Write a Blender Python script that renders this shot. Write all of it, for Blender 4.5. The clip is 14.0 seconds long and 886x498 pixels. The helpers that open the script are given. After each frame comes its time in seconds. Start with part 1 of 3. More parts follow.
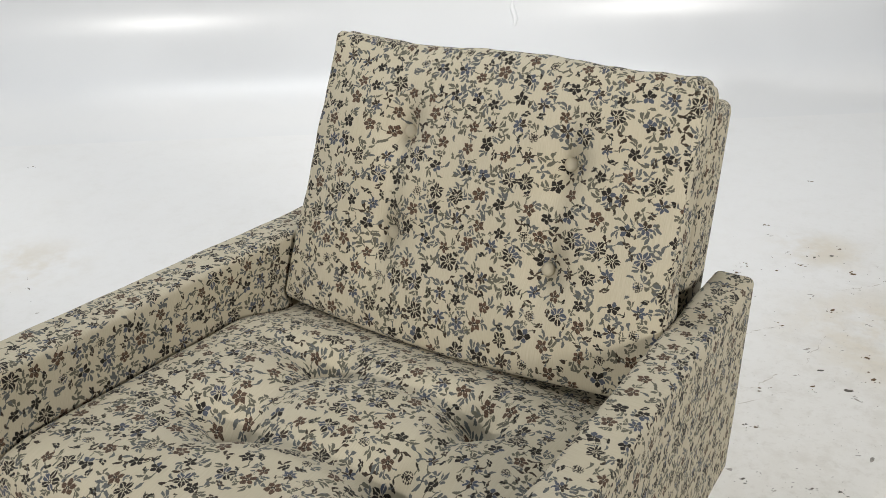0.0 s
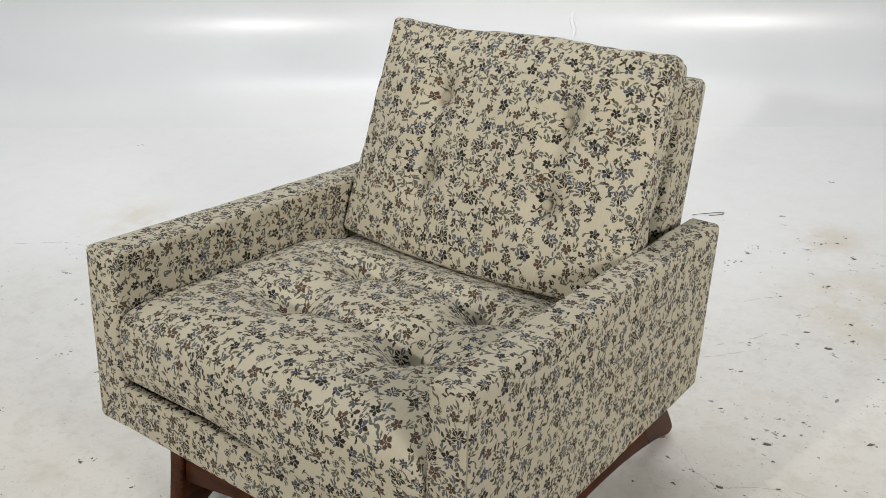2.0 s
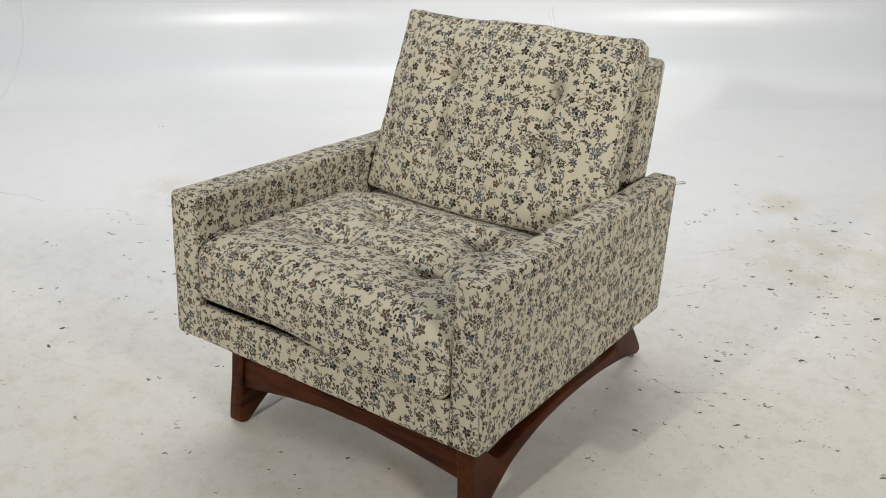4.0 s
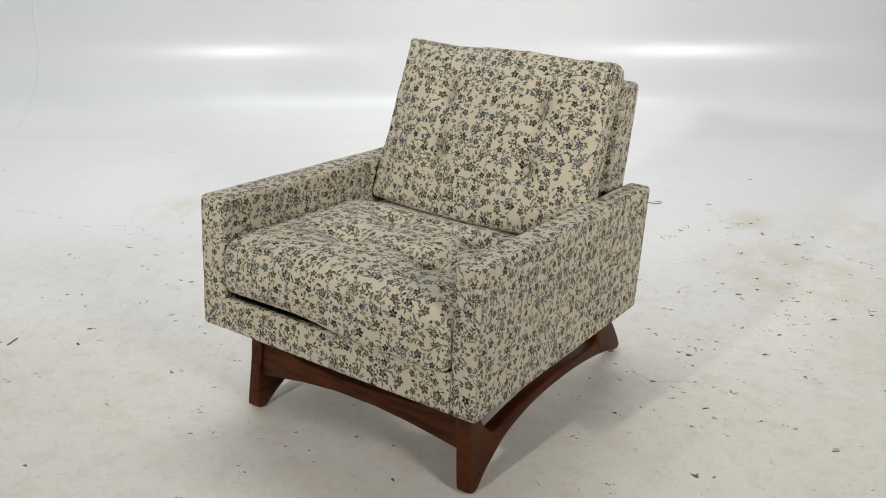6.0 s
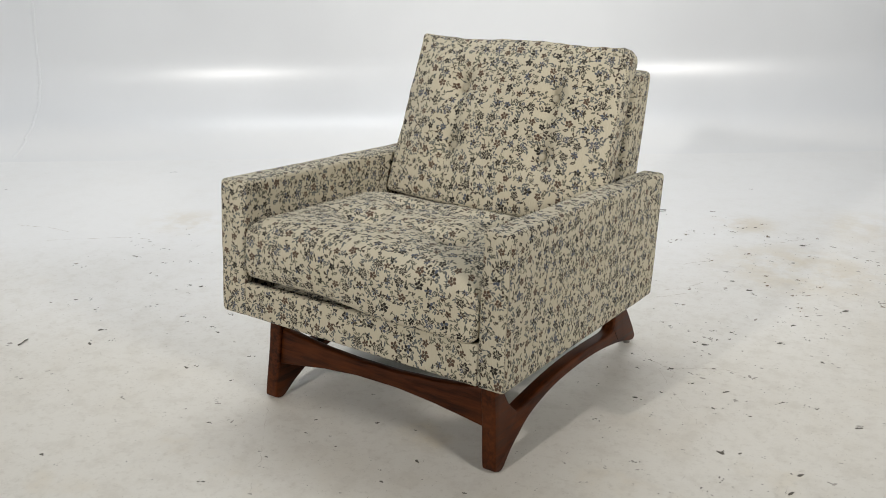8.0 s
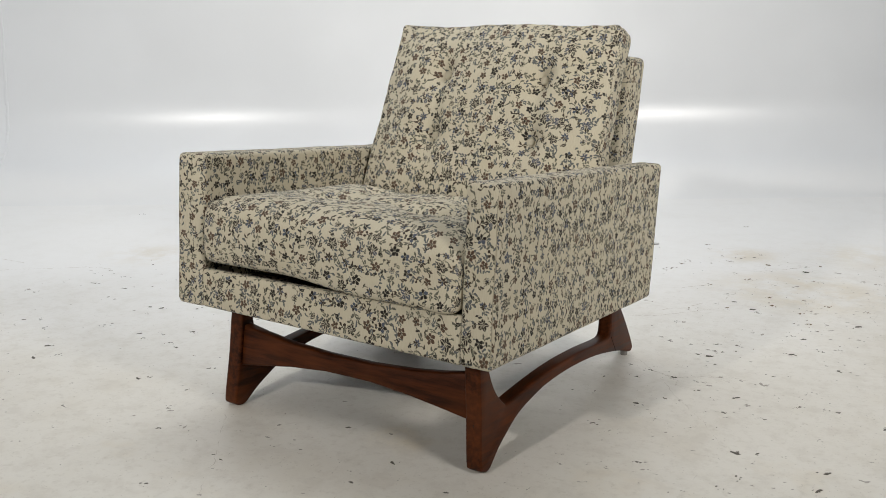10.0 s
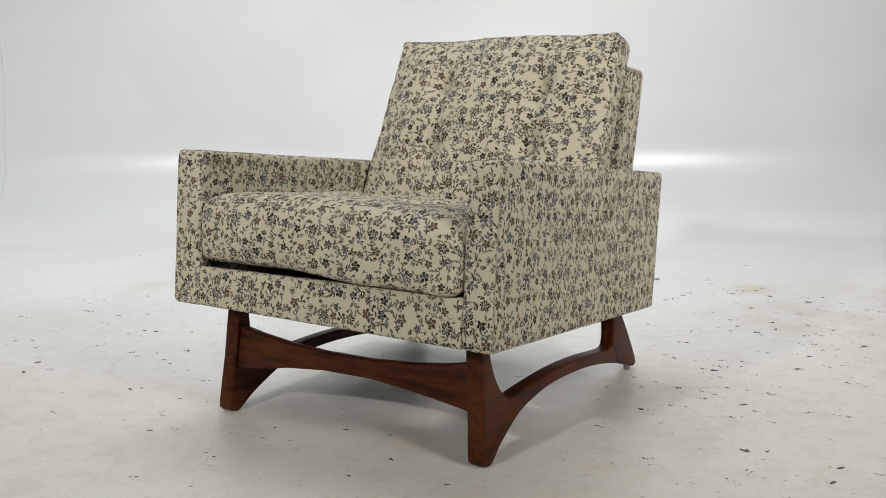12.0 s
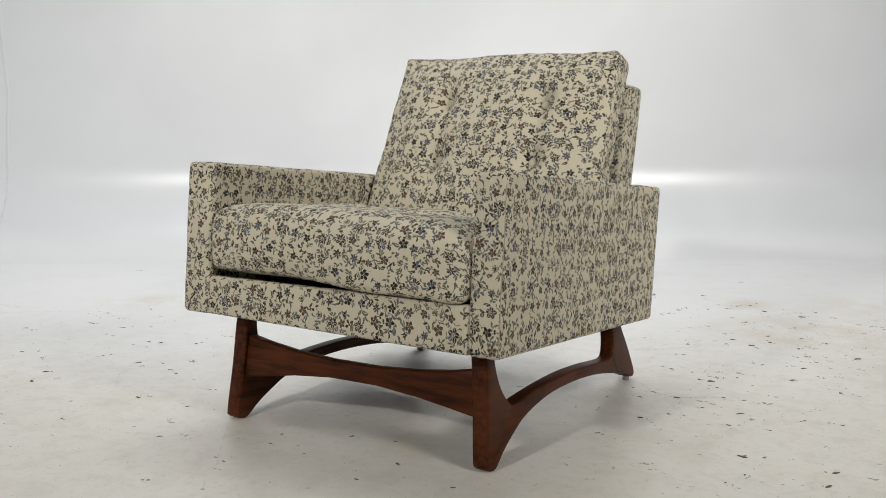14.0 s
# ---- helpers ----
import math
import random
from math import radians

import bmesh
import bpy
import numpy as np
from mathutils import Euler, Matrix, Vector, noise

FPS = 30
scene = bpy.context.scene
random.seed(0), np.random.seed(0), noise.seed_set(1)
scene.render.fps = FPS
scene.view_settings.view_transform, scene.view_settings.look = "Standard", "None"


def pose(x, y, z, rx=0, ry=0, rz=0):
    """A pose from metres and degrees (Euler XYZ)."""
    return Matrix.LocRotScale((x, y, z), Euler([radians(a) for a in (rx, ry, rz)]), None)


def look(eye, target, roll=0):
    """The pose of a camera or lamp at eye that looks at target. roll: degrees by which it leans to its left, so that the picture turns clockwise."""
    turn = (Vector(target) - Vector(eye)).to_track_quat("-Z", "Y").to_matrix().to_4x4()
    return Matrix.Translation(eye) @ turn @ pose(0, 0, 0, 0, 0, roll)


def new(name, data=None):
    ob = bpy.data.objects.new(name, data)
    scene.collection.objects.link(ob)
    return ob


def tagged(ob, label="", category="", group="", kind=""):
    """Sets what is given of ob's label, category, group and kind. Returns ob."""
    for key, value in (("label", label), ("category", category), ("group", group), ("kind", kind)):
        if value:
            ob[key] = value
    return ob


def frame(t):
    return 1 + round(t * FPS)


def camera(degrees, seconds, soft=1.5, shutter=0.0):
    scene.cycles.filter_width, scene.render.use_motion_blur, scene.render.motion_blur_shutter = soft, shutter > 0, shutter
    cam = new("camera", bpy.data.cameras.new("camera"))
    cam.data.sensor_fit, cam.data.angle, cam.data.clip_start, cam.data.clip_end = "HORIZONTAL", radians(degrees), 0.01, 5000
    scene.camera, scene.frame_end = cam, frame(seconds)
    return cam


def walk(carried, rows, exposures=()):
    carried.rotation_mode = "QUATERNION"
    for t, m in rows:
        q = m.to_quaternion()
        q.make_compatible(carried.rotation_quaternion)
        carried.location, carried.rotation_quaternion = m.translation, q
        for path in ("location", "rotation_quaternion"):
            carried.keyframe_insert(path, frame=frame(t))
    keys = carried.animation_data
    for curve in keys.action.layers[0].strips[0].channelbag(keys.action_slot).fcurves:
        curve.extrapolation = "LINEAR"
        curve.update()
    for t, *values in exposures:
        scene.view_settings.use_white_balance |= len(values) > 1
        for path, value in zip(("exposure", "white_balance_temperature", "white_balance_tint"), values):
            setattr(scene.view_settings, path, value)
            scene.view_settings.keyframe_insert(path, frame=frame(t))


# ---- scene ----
cam = camera(48.8, 14.0, soft=0.5)
PATH = [
    (0, (0.678, -0.509, 1.267), (-0.256, 1.002, 0.349), -1.9),
    (0.5, (0.753, -0.572, 1.279), (-0.228, 0.921, 0.379), -1.9),
    (1, (0.83, -0.637, 1.279), (-0.198, 0.836, 0.399), -1.9),
    (1.5, (0.912, -0.718, 1.285), (-0.151, 0.735, 0.416), -1.7),
    (2, (0.993, -0.806, 1.294), (-0.091, 0.633, 0.427), -1.5),
    (2.5, (1.037, -0.881, 1.324), (-0.047, 0.555, 0.449), -1.2),
    (3, (1.057, -0.962, 1.343), (-0.014, 0.479, 0.463), -1.0),
    (3.5, (1.115, -1.085, 1.357), (0.061, 0.37, 0.478), -0.8),
    (3.7, (1.147, -1.139, 1.368), (0.1, 0.32, 0.489), -0.9),
    (5.8, (1.3, -1.43, 1.402), (0.27, 0.083, 0.595), -0.6),
    (6, (1.319, -1.457, 1.402), (0.284, 0.056, 0.603), -0.6),
    (6.5, (1.355, -1.527, 1.382), (0.306, -0.012, 0.604), -0.7),
    (7, (1.359, -1.558, 1.344), (0.307, -0.034, 0.59), -0.8),
    (7.5, (1.33, -1.574, 1.306), (0.285, -0.032, 0.577), -0.9),
    (8, (1.283, -1.564, 1.245), (0.253, 0.002, 0.546), -0.9),
    (8.5, (1.246, -1.508, 1.177), (0.225, 0.08, 0.516), -0.8),
    (9, (1.234, -1.463, 1.09), (0.217, 0.146, 0.475), -0.6),
    (9.2, (1.232, -1.461, 1.054), (0.212, 0.154, 0.46), -0.6),
    (11.3, (1.206, -1.454, 0.743), (0.166, 0.218, 0.391), -0.3),
    (11.5, (1.206, -1.461, 0.738), (0.168, 0.213, 0.392), -0.3),
    (12, (1.217, -1.475, 0.712), (0.171, 0.2, 0.394), -0.4),
    (12.5, (1.226, -1.495, 0.701), (0.177, 0.182, 0.403), -0.4),
    (13, (1.23, -1.513, 0.697), (0.183, 0.167, 0.411), -0.3),
    (13.5, (1.231, -1.523, 0.695), (0.188, 0.16, 0.417), -0.2),
    (14, (1.222, -1.537, 0.697), (0.187, 0.152, 0.422), -0.1),
]
walk(cam, [(t, look(eye, target, roll)) for t, eye, target, roll in PATH])


# ---- light ----
S_AX, N_AX = Vector((0.842, 0.539, 0)), Vector((-0.539, 0.842, 0))   # along the back wall, and away from the camera


def stage(s, n, z=0.0):
    """A place given along the back wall, into it, and up."""
    return S_AX * s + N_AX * n + Vector((0, 0, z))


world = bpy.data.worlds.new("studio_air")
scene.world = world
world.use_nodes = True
world.node_tree.nodes["Background"].inputs[0].default_value = (0.8, 0.9, 1.0, 1)
world.node_tree.nodes["Background"].inputs[1].default_value = 0.02


def softbox(s, n, z, watts, size, aim, colour, spread=180):
    lamp = bpy.data.lights.new("studio_lamp", "AREA")
    lamp.shape, lamp.size, lamp.size_y, lamp.energy, lamp.color, lamp.spread = "RECTANGLE", size[0], size[1], watts, colour, radians(spread)
    ob = new("studio_lamp", lamp)
    ob.matrix_world = look(stage(s, n, z), aim)
    return ob


softbox(-2.27, -2.89, 2.25, 24.5, (0.11, 0.11), stage(0.6, 2.6, 1.0), (1.0, 0.965, 0.915), 80)      # key, on a stand behind the camera
softbox(2.7, -2.6, 2.25, 29.5, (0.80, 0.80), stage(0.4, 2.4, 0.9), (1.0, 0.965, 0.915), 84)      # its weaker twin on the other side
softbox(0.0, 2.42, 4.9, 44, (4.4, 1.1), stage(0.0, 1.2, 0.0), (0.94, 0.972, 1.0), 104)        # overhead bank that washes the backdrop


# ---- materials ----
class Nodes:
    """Short hand for building a node material."""

    def __init__(self, name):
        self.mat = bpy.data.materials.new(name)
        self.mat.use_nodes = True
        self.tree = self.mat.node_tree
        self.shader = self.tree.nodes["Principled BSDF"]

    def add(self, kind, **values):
        node = self.tree.nodes.new(kind)
        for key, value in values.items():
            setattr(node, key, value)
        return node

    def put(self, socket, value):
        if isinstance(value, bpy.types.NodeSocket):
            self.tree.links.new(value, socket)
        elif value is not None:
            socket.default_value = value

    def math(self, op, a, b=None, c=None, clamp=False):
        node = self.add("ShaderNodeMath", operation=op, use_clamp=clamp)
        for socket, value in zip(node.inputs, (a, b, c)):
            self.put(socket, value)
        return node.outputs[0]

    def vec(self, op, a, b=None, scale=None):
        node = self.add("ShaderNodeVectorMath", operation=op)
        self.put(node.inputs[0], a)
        self.put(node.inputs[1], b)
        if scale is not None:
            self.put(node.inputs["Scale"], scale)
        return node.outputs["Value"] if op in ("LENGTH", "DOT_PRODUCT", "DISTANCE") else node.outputs[0]

    def split(self, v):
        node = self.add("ShaderNodeSeparateXYZ")
        self.put(node.inputs[0], v)
        return node.outputs[0], node.outputs[1], node.outputs[2]

    def join(self, x, y, z=0.0):
        node = self.add("ShaderNodeCombineXYZ")
        for socket, value in zip(node.inputs, (x, y, z)):
            self.put(socket, value)
        return node.outputs[0]

    def noise(self, v, scale, detail=2.0, rough=0.5, dims="3D"):
        node = self.add("ShaderNodeTexNoise", noise_dimensions=dims)
        self.put(node.inputs["Vector"], v)
        node.inputs["Scale"].default_value, node.inputs["Detail"].default_value, node.inputs["Roughness"].default_value = scale, detail, rough
        return node.outputs[0]

    def ramp(self, value, low, high, a=0.0, b=1.0, smooth=True):
        node = self.add("ShaderNodeMapRange", interpolation_type="SMOOTHSTEP" if smooth else "LINEAR")
        for socket, v in zip(node.inputs, (value, low, high, a, b)):
            self.put(socket, v)
        return node.outputs[0]

    def mix(self, factor, a, b, blend="MIX"):
        node = self.add("ShaderNodeMix", data_type="RGBA", blend_type=blend)
        self.put(node.inputs["Factor"], factor)
        for name, value in (("A", a), ("B", b)):
            socket = [s for s in node.inputs if s.name == name and s.type == "RGBA"][0]
            self.put(socket, (*value, 1) if isinstance(value, tuple) else value)
        return [s for s in node.outputs if s.type == "RGBA"][0]

    def bump(self, height, strength, distance):
        node = self.add("ShaderNodeBump")
        self.put(node.inputs["Height"], height)
        node.inputs["Strength"].default_value, node.inputs["Distance"].default_value = strength, distance
        self.put(self.shader.inputs["Normal"], node.outputs[0])

    def set(self, **values):
        for key, value in values.items():
            self.put(self.shader.inputs[key.replace("_", " ")], (*value, 1) if isinstance(value, tuple) else value)
        return self.mat

    def coords(self, which="Object"):
        return self.add("ShaderNodeTexCoord").outputs[which]


def fabric_material():
    """Cream cotton tapestry with woven flowers on leafy sprigs; lengths in metres on the cloth."""
    k = Nodes("floral_tapestry")
    tau = 2 * math.pi
    uv = k.add("ShaderNodeUVMap", uv_map="cloth").outputs[0]

    def wander(scale, reach, shift):
        a = k.math("SUBTRACT", k.noise(k.vec("ADD", uv, (shift, 4.1, 0)), scale, 1, dims="2D"), 0.5)
        b = k.math("SUBTRACT", k.noise(k.vec("ADD", uv, (8.3, shift, 0)), scale, 1, dims="2D"), 0.5)
        return k.join(k.math("MULTIPLY", a, reach), k.math("MULTIPLY", b, reach))

    p = k.vec("ADD", k.vec("ADD", uv, wander(420, 0.0012, 1.7)), wander(110, 0.0040, 3.1))
    p = k.vec("SCALE", k.vec("SNAP", p, (0.0006, 0.0008, 1.0)), scale=0.88)      # the weave's steps; the motifs' size

    def site(per_metre, shift, randomness, at=None, feature="F1"):
        """The scatter of motif centres: the nearest one to a place on the cloth."""
        v = k.add("ShaderNodeTexVoronoi", voronoi_dimensions="2D", feature=feature)
        q = k.vec("SCALE", k.vec("ADD", at or p, shift), scale=per_metre)
        k.put(v.inputs["Vector"], q)
        v.inputs["Scale"].default_value, v.inputs["Randomness"].default_value = 1.0, randomness
        return v, q

    def cells(per_metre, shift, randomness):
        """The place within a motif's cell, the motif's centre on the cloth, and its random numbers."""
        v, q = site(per_metre, shift, randomness)
        d = k.vec("SCALE", k.vec("SUBTRACT", q, v.outputs["Position"]), scale=1.0 / per_metre)
        return d, k.vec("SUBTRACT", p, d), *k.split(v.outputs["Color"])

    def polar(d):
        x, y, _ = k.split(d)
        return k.vec("LENGTH", d), k.math("ARCTAN2", y, x)

    def sector(ang, n, seed):
        """One of n equal sectors round a centre: the angle off its middle line, and three random numbers of its own."""
        s = k.math("MULTIPLY", ang, k.math("DIVIDE", n, tau))
        i = k.math("FLOOR", s)
        off = k.math("MULTIPLY", k.math("SUBTRACT", k.math("SUBTRACT", s, i), 0.5), k.math("DIVIDE", tau, n))
        w = k.add("ShaderNodeTexWhiteNoise", noise_dimensions="2D")
        k.put(w.inputs["Vector"], k.join(k.math("FLOORED_MODULO", i, n), k.math("MULTIPLY", seed, 97.0)))
        return off, *k.split(w.outputs["Color"])

    def leaf(a, b, length, width, vein):
        """A pointed leaf about the origin, long way along a, parted by a pale vein."""
        t = k.math("DIVIDE", a, length)
        e = k.math("ADD", k.math("MULTIPLY", t, t), k.math("DIVIDE", k.math("ABSOLUTE", b), width))
        body = k.math("LESS_THAN", e, 1.0)
        return k.math("MULTIPLY", body, k.math("GREATER_THAN", k.math("ABSOLUTE", b), vein)) if vein else body

    def petals(dist, ang, n, seed, radius, slim, vein=0.0):
        """A ring of pointed petals; slim is a petal's half width over the radius."""
        off, a, b, c = sector(ang, n, seed)
        u = k.math("SUBTRACT", k.math("MULTIPLY", dist, k.math("COSINE", off)), k.math("MULTIPLY", radius, 0.60))
        w = k.math("MULTIPLY", dist, k.math("SINE", off))
        return leaf(u, w, k.math("MULTIPLY", radius, 0.44), k.math("MULTIPLY", radius, slim), vein), a, b

    def pick(value, low, high):
        return k.math("MULTIPLY", k.math("GREATER_THAN", value, low), k.math("LESS_THAN", value, high))

    u, _, _ = k.split(uv)
    slub = k.noise(k.vec("MULTIPLY", uv, (900, 45, 1)), 1.0, 2, 0.6, "2D")
    weft = k.noise(k.vec("MULTIPLY", uv, (60, 1500, 1)), 1.0, 1, 0.5, "2D")
    soft = k.noise(uv, 9, 3, 0.6, "2D")
    ground = k.mix(slub, (0.405, 0.366, 0.276), (0.570, 0.520, 0.400))
    ground = k.mix(k.ramp(soft, 0.35, 0.7), ground, k.mix(0.5, ground, (0.470, 0.420, 0.306)))
    ink, brown, rust = (0.012, 0.010, 0.009), (0.036, 0.025, 0.018), (0.140, 0.082, 0.054)
    slate, sage, blue = (0.094, 0.102, 0.101), (0.103, 0.101, 0.077), (0.064, 0.075, 0.102)
    ribs = k.math("GREATER_THAN", k.math("SINE", k.math("MULTIPLY", u, 3700.0)), -0.25)

    SPRIGS, TUFTS = (31.0, (0.0, 0.0, 0), 0.50), (46.0, (0.91, 0.11, 0), 0.62)

    def clear_of(kind, place, reach):
        """Whether a motif's centre lies farther than reach from those of another kind."""
        v, _ = site(*kind, at=place)
        return k.math("GREATER_THAN", v.outputs["Distance"], reach * kind[0])

    # tufts: small leaves and buds in the room between the sprigs
    d, place, r, g, b = cells(*TUFTS)
    dist, ang = polar(d)
    ang = k.math("ADD", k.math("ADD", ang, k.math("MULTIPLY", r, tau)), k.math("MULTIPLY", dist, 70.0))
    mask, t1, t2 = petals(dist, ang, 4.0, g, k.math("MULTIPLY_ADD", b, 0.0030, 0.0084), 0.22)
    off, _, _, _ = sector(ang, 4.0, g)
    stalk = k.math("LESS_THAN", k.math("ABSOLUTE", k.math("MULTIPLY", dist, k.math("SINE", off))), 0.0006)
    mask = k.math("MAXIMUM", mask, k.math("MULTIPLY", stalk, k.math("LESS_THAN", dist, 0.0060)))
    mask = k.math("MULTIPLY", k.math("MULTIPLY", mask, k.math("GREATER_THAN", t2, 0.32)), clear_of(SPRIGS, place, 0.0133))
    cloth = k.mix(mask, ground, k.mix(k.math("GREATER_THAN", r, 0.72), k.mix(k.math("GREATER_THAN", r, 0.4), slate, sage), brown))

    # sprigs: a flower with curving stems round it that end in leaves and buds
    d, place, r, g, b = cells(*SPRIGS)
    edge, _ = site(*SPRIGS, feature="DISTANCE_TO_EDGE")
    within = k.math("GREATER_THAN", edge.outputs["Distance"], 0.0005 * SPRIGS[0])
    dist, ang = polar(d)
    ang = k.math("ADD", ang, k.math("MULTIPLY", k.math("FRACT", k.math("MULTIPLY", r, 7.0)), tau))
    curl = k.math("MULTIPLY_ADD", k.math("GREATER_THAN", g, 0.5), 84.0, -42.0)
    off, t1, t2, t3 = sector(k.math("ADD", ang, k.math("MULTIPLY", curl, dist)), 5.0, r)
    du, dw = k.math("MULTIPLY", dist, k.math("COSINE", off)), k.math("MULTIPLY", dist, k.math("SINE", off))
    tip = k.math("MULTIPLY_ADD", t1, 0.0034, 0.0150)
    bud = k.math("GREATER_THAN", t3, 0.70)
    end = k.math("SUBTRACT", du, tip)
    point = leaf(end, dw, 0.0050, 0.0024, 0.0)
    bloom, _, _ = petals(k.vec("LENGTH", k.join(end, dw)), k.math("ARCTAN2", dw, end), 4.0, t1, 0.0050, 0.38)
    side_u, side_w = k.math("ADD", end, 0.0044), k.math("SUBTRACT", k.math("ABSOLUTE", dw), 0.0042)
    c, s = math.cos(radians(50)), math.sin(radians(50))
    pair = leaf(k.math("ADD", k.math("MULTIPLY", side_u, c), k.math("MULTIPLY", side_w, s)), k.math("SUBTRACT", k.math("MULTIPLY", side_w, c), k.math("MULTIPLY", side_u, s)), 0.0038, 0.0018, 0.0)
    pair = k.math("MULTIPLY", pair, k.math("LESS_THAN", t3, 0.55))
    stem = k.math("MULTIPLY", k.math("LESS_THAN", k.math("ABSOLUTE", dw), 0.0008), k.math("LESS_THAN", end, 0.0))
    green = k.math("MAXIMUM", k.math("MAXIMUM", stem, pair), k.math("MULTIPLY", point, k.math("SUBTRACT", 1.0, bud)))
    shown = k.math("MULTIPLY", within, k.math("GREATER_THAN", t2, 0.22))
    cloth = k.mix(k.math("MULTIPLY", green, shown), cloth, k.mix(k.math("GREATER_THAN", t1, 0.55), slate, sage))
    cloth = k.mix(k.math("MULTIPLY", k.math("MULTIPLY", bloom, bud), shown), cloth, k.mix(k.math("GREATER_THAN", t2, 0.75), ink, brown))
    daisy, hatched, berry = pick(b, 0.46, 0.66), pick(b, 0.66, 0.90), k.math("GREATER_THAN", b, 0.90)
    radius = k.math("ADD", k.math("MULTIPLY_ADD", g, 0.0026, 0.0073), k.math("MULTIPLY", k.math("LESS_THAN", b, 0.16), 0.0030))
    cloth = k.mix(k.math("LESS_THAN", dist, k.math("MULTIPLY", radius, 0.92)), cloth, ground)
    mask, t1, t2 = petals(dist, ang, k.math("MULTIPLY_ADD", daisy, 2.0, 5.0), g, radius, k.math("SUBTRACT", 0.33, k.math("MULTIPLY", daisy, 0.11)), k.math("MULTIPLY", k.math("LESS_THAN", b, 0.16), 0.00045))
    dots = k.add("ShaderNodeTexVoronoi", voronoi_dimensions="2D", feature="F1")
    k.put(dots.inputs["Vector"], p)
    dots.inputs["Scale"].default_value, dots.inputs["Randomness"].default_value = 390.0, 0.35
    seeds = k.math("MULTIPLY", k.math("LESS_THAN", dist, 0.0064), k.math("LESS_THAN", dots.outputs["Distance"], 0.40))
    mask = k.math("ADD", k.math("MULTIPLY", mask, k.math("SUBTRACT", 1.0, berry)), k.math("MULTIPLY", seeds, berry))
    two = k.mix(k.math("MULTIPLY", k.math("GREATER_THAN", t1, 0.70), k.math("GREATER_THAN", g, 0.4)), ink, blue)
    tint = k.mix(hatched, k.mix(daisy, two, k.mix(k.math("GREATER_THAN", t1, 0.5), brown, blue)), k.mix(ribs, rust, brown))
    cloth = k.mix(mask, cloth, tint)
    heart = k.math("LESS_THAN", k.math("ABSOLUTE", k.math("SUBTRACT", dist, 0.0013)), 0.0006)
    cloth = k.mix(heart, cloth, ink)

    cloth = k.mix(k.math("MULTIPLY", k.ramp(weft, 0.4, 0.8), 0.08), cloth, (0.36, 0.335, 0.28))
    height = k.math("ADD", k.math("MULTIPLY", slub, 0.6), k.math("ADD", k.math("MULTIPLY", weft, 0.5), k.math("MULTIPLY", soft, 2.0)))
    k.bump(height, 0.35, 0.0006)
    return k.set(Base_Color=cloth, Roughness=0.85, Specular_IOR_Level=0.2, Sheen_Weight=0.05, Sheen_Roughness=0.5)


def wood_material(name, along):
    """Oiled walnut, grain along one axis of the part."""
    k = Nodes(name)
    q = k.coords()
    warp = k.vec("ADD", q, k.vec("SCALE", k.add("ShaderNodeTexNoise").outputs[1], scale=0.008))
    grain = k.noise(k.vec("MULTIPLY", warp, tuple(7 if i == along else 75 for i in range(3))), 1.0, 5, 0.65)
    fine = k.noise(k.vec("MULTIPLY", warp, tuple(22 if i == along else 420 for i in range(3))), 1.0, 3, 0.6)
    broad = k.noise(q, 6, 2)
    tint = k.mix(k.ramp(grain, 0.3, 0.72), (0.016, 0.0038, 0.0012), (0.082, 0.0210, 0.0048))
    tint = k.mix(k.math("MULTIPLY", k.ramp(fine, 0.5, 0.8), 0.5), tint, (0.020, 0.006, 0.003))
    tint = k.mix(k.math("MULTIPLY", k.ramp(broad, 0.4, 0.7), 0.35), tint, (0.120, 0.035, 0.0090))
    k.bump(fine, 0.15, 0.0006)
    return k.set(Base_Color=tint, Roughness=k.ramp(grain, 0.2, 0.8, 0.36, 0.52), Specular_IOR_Level=0.13)


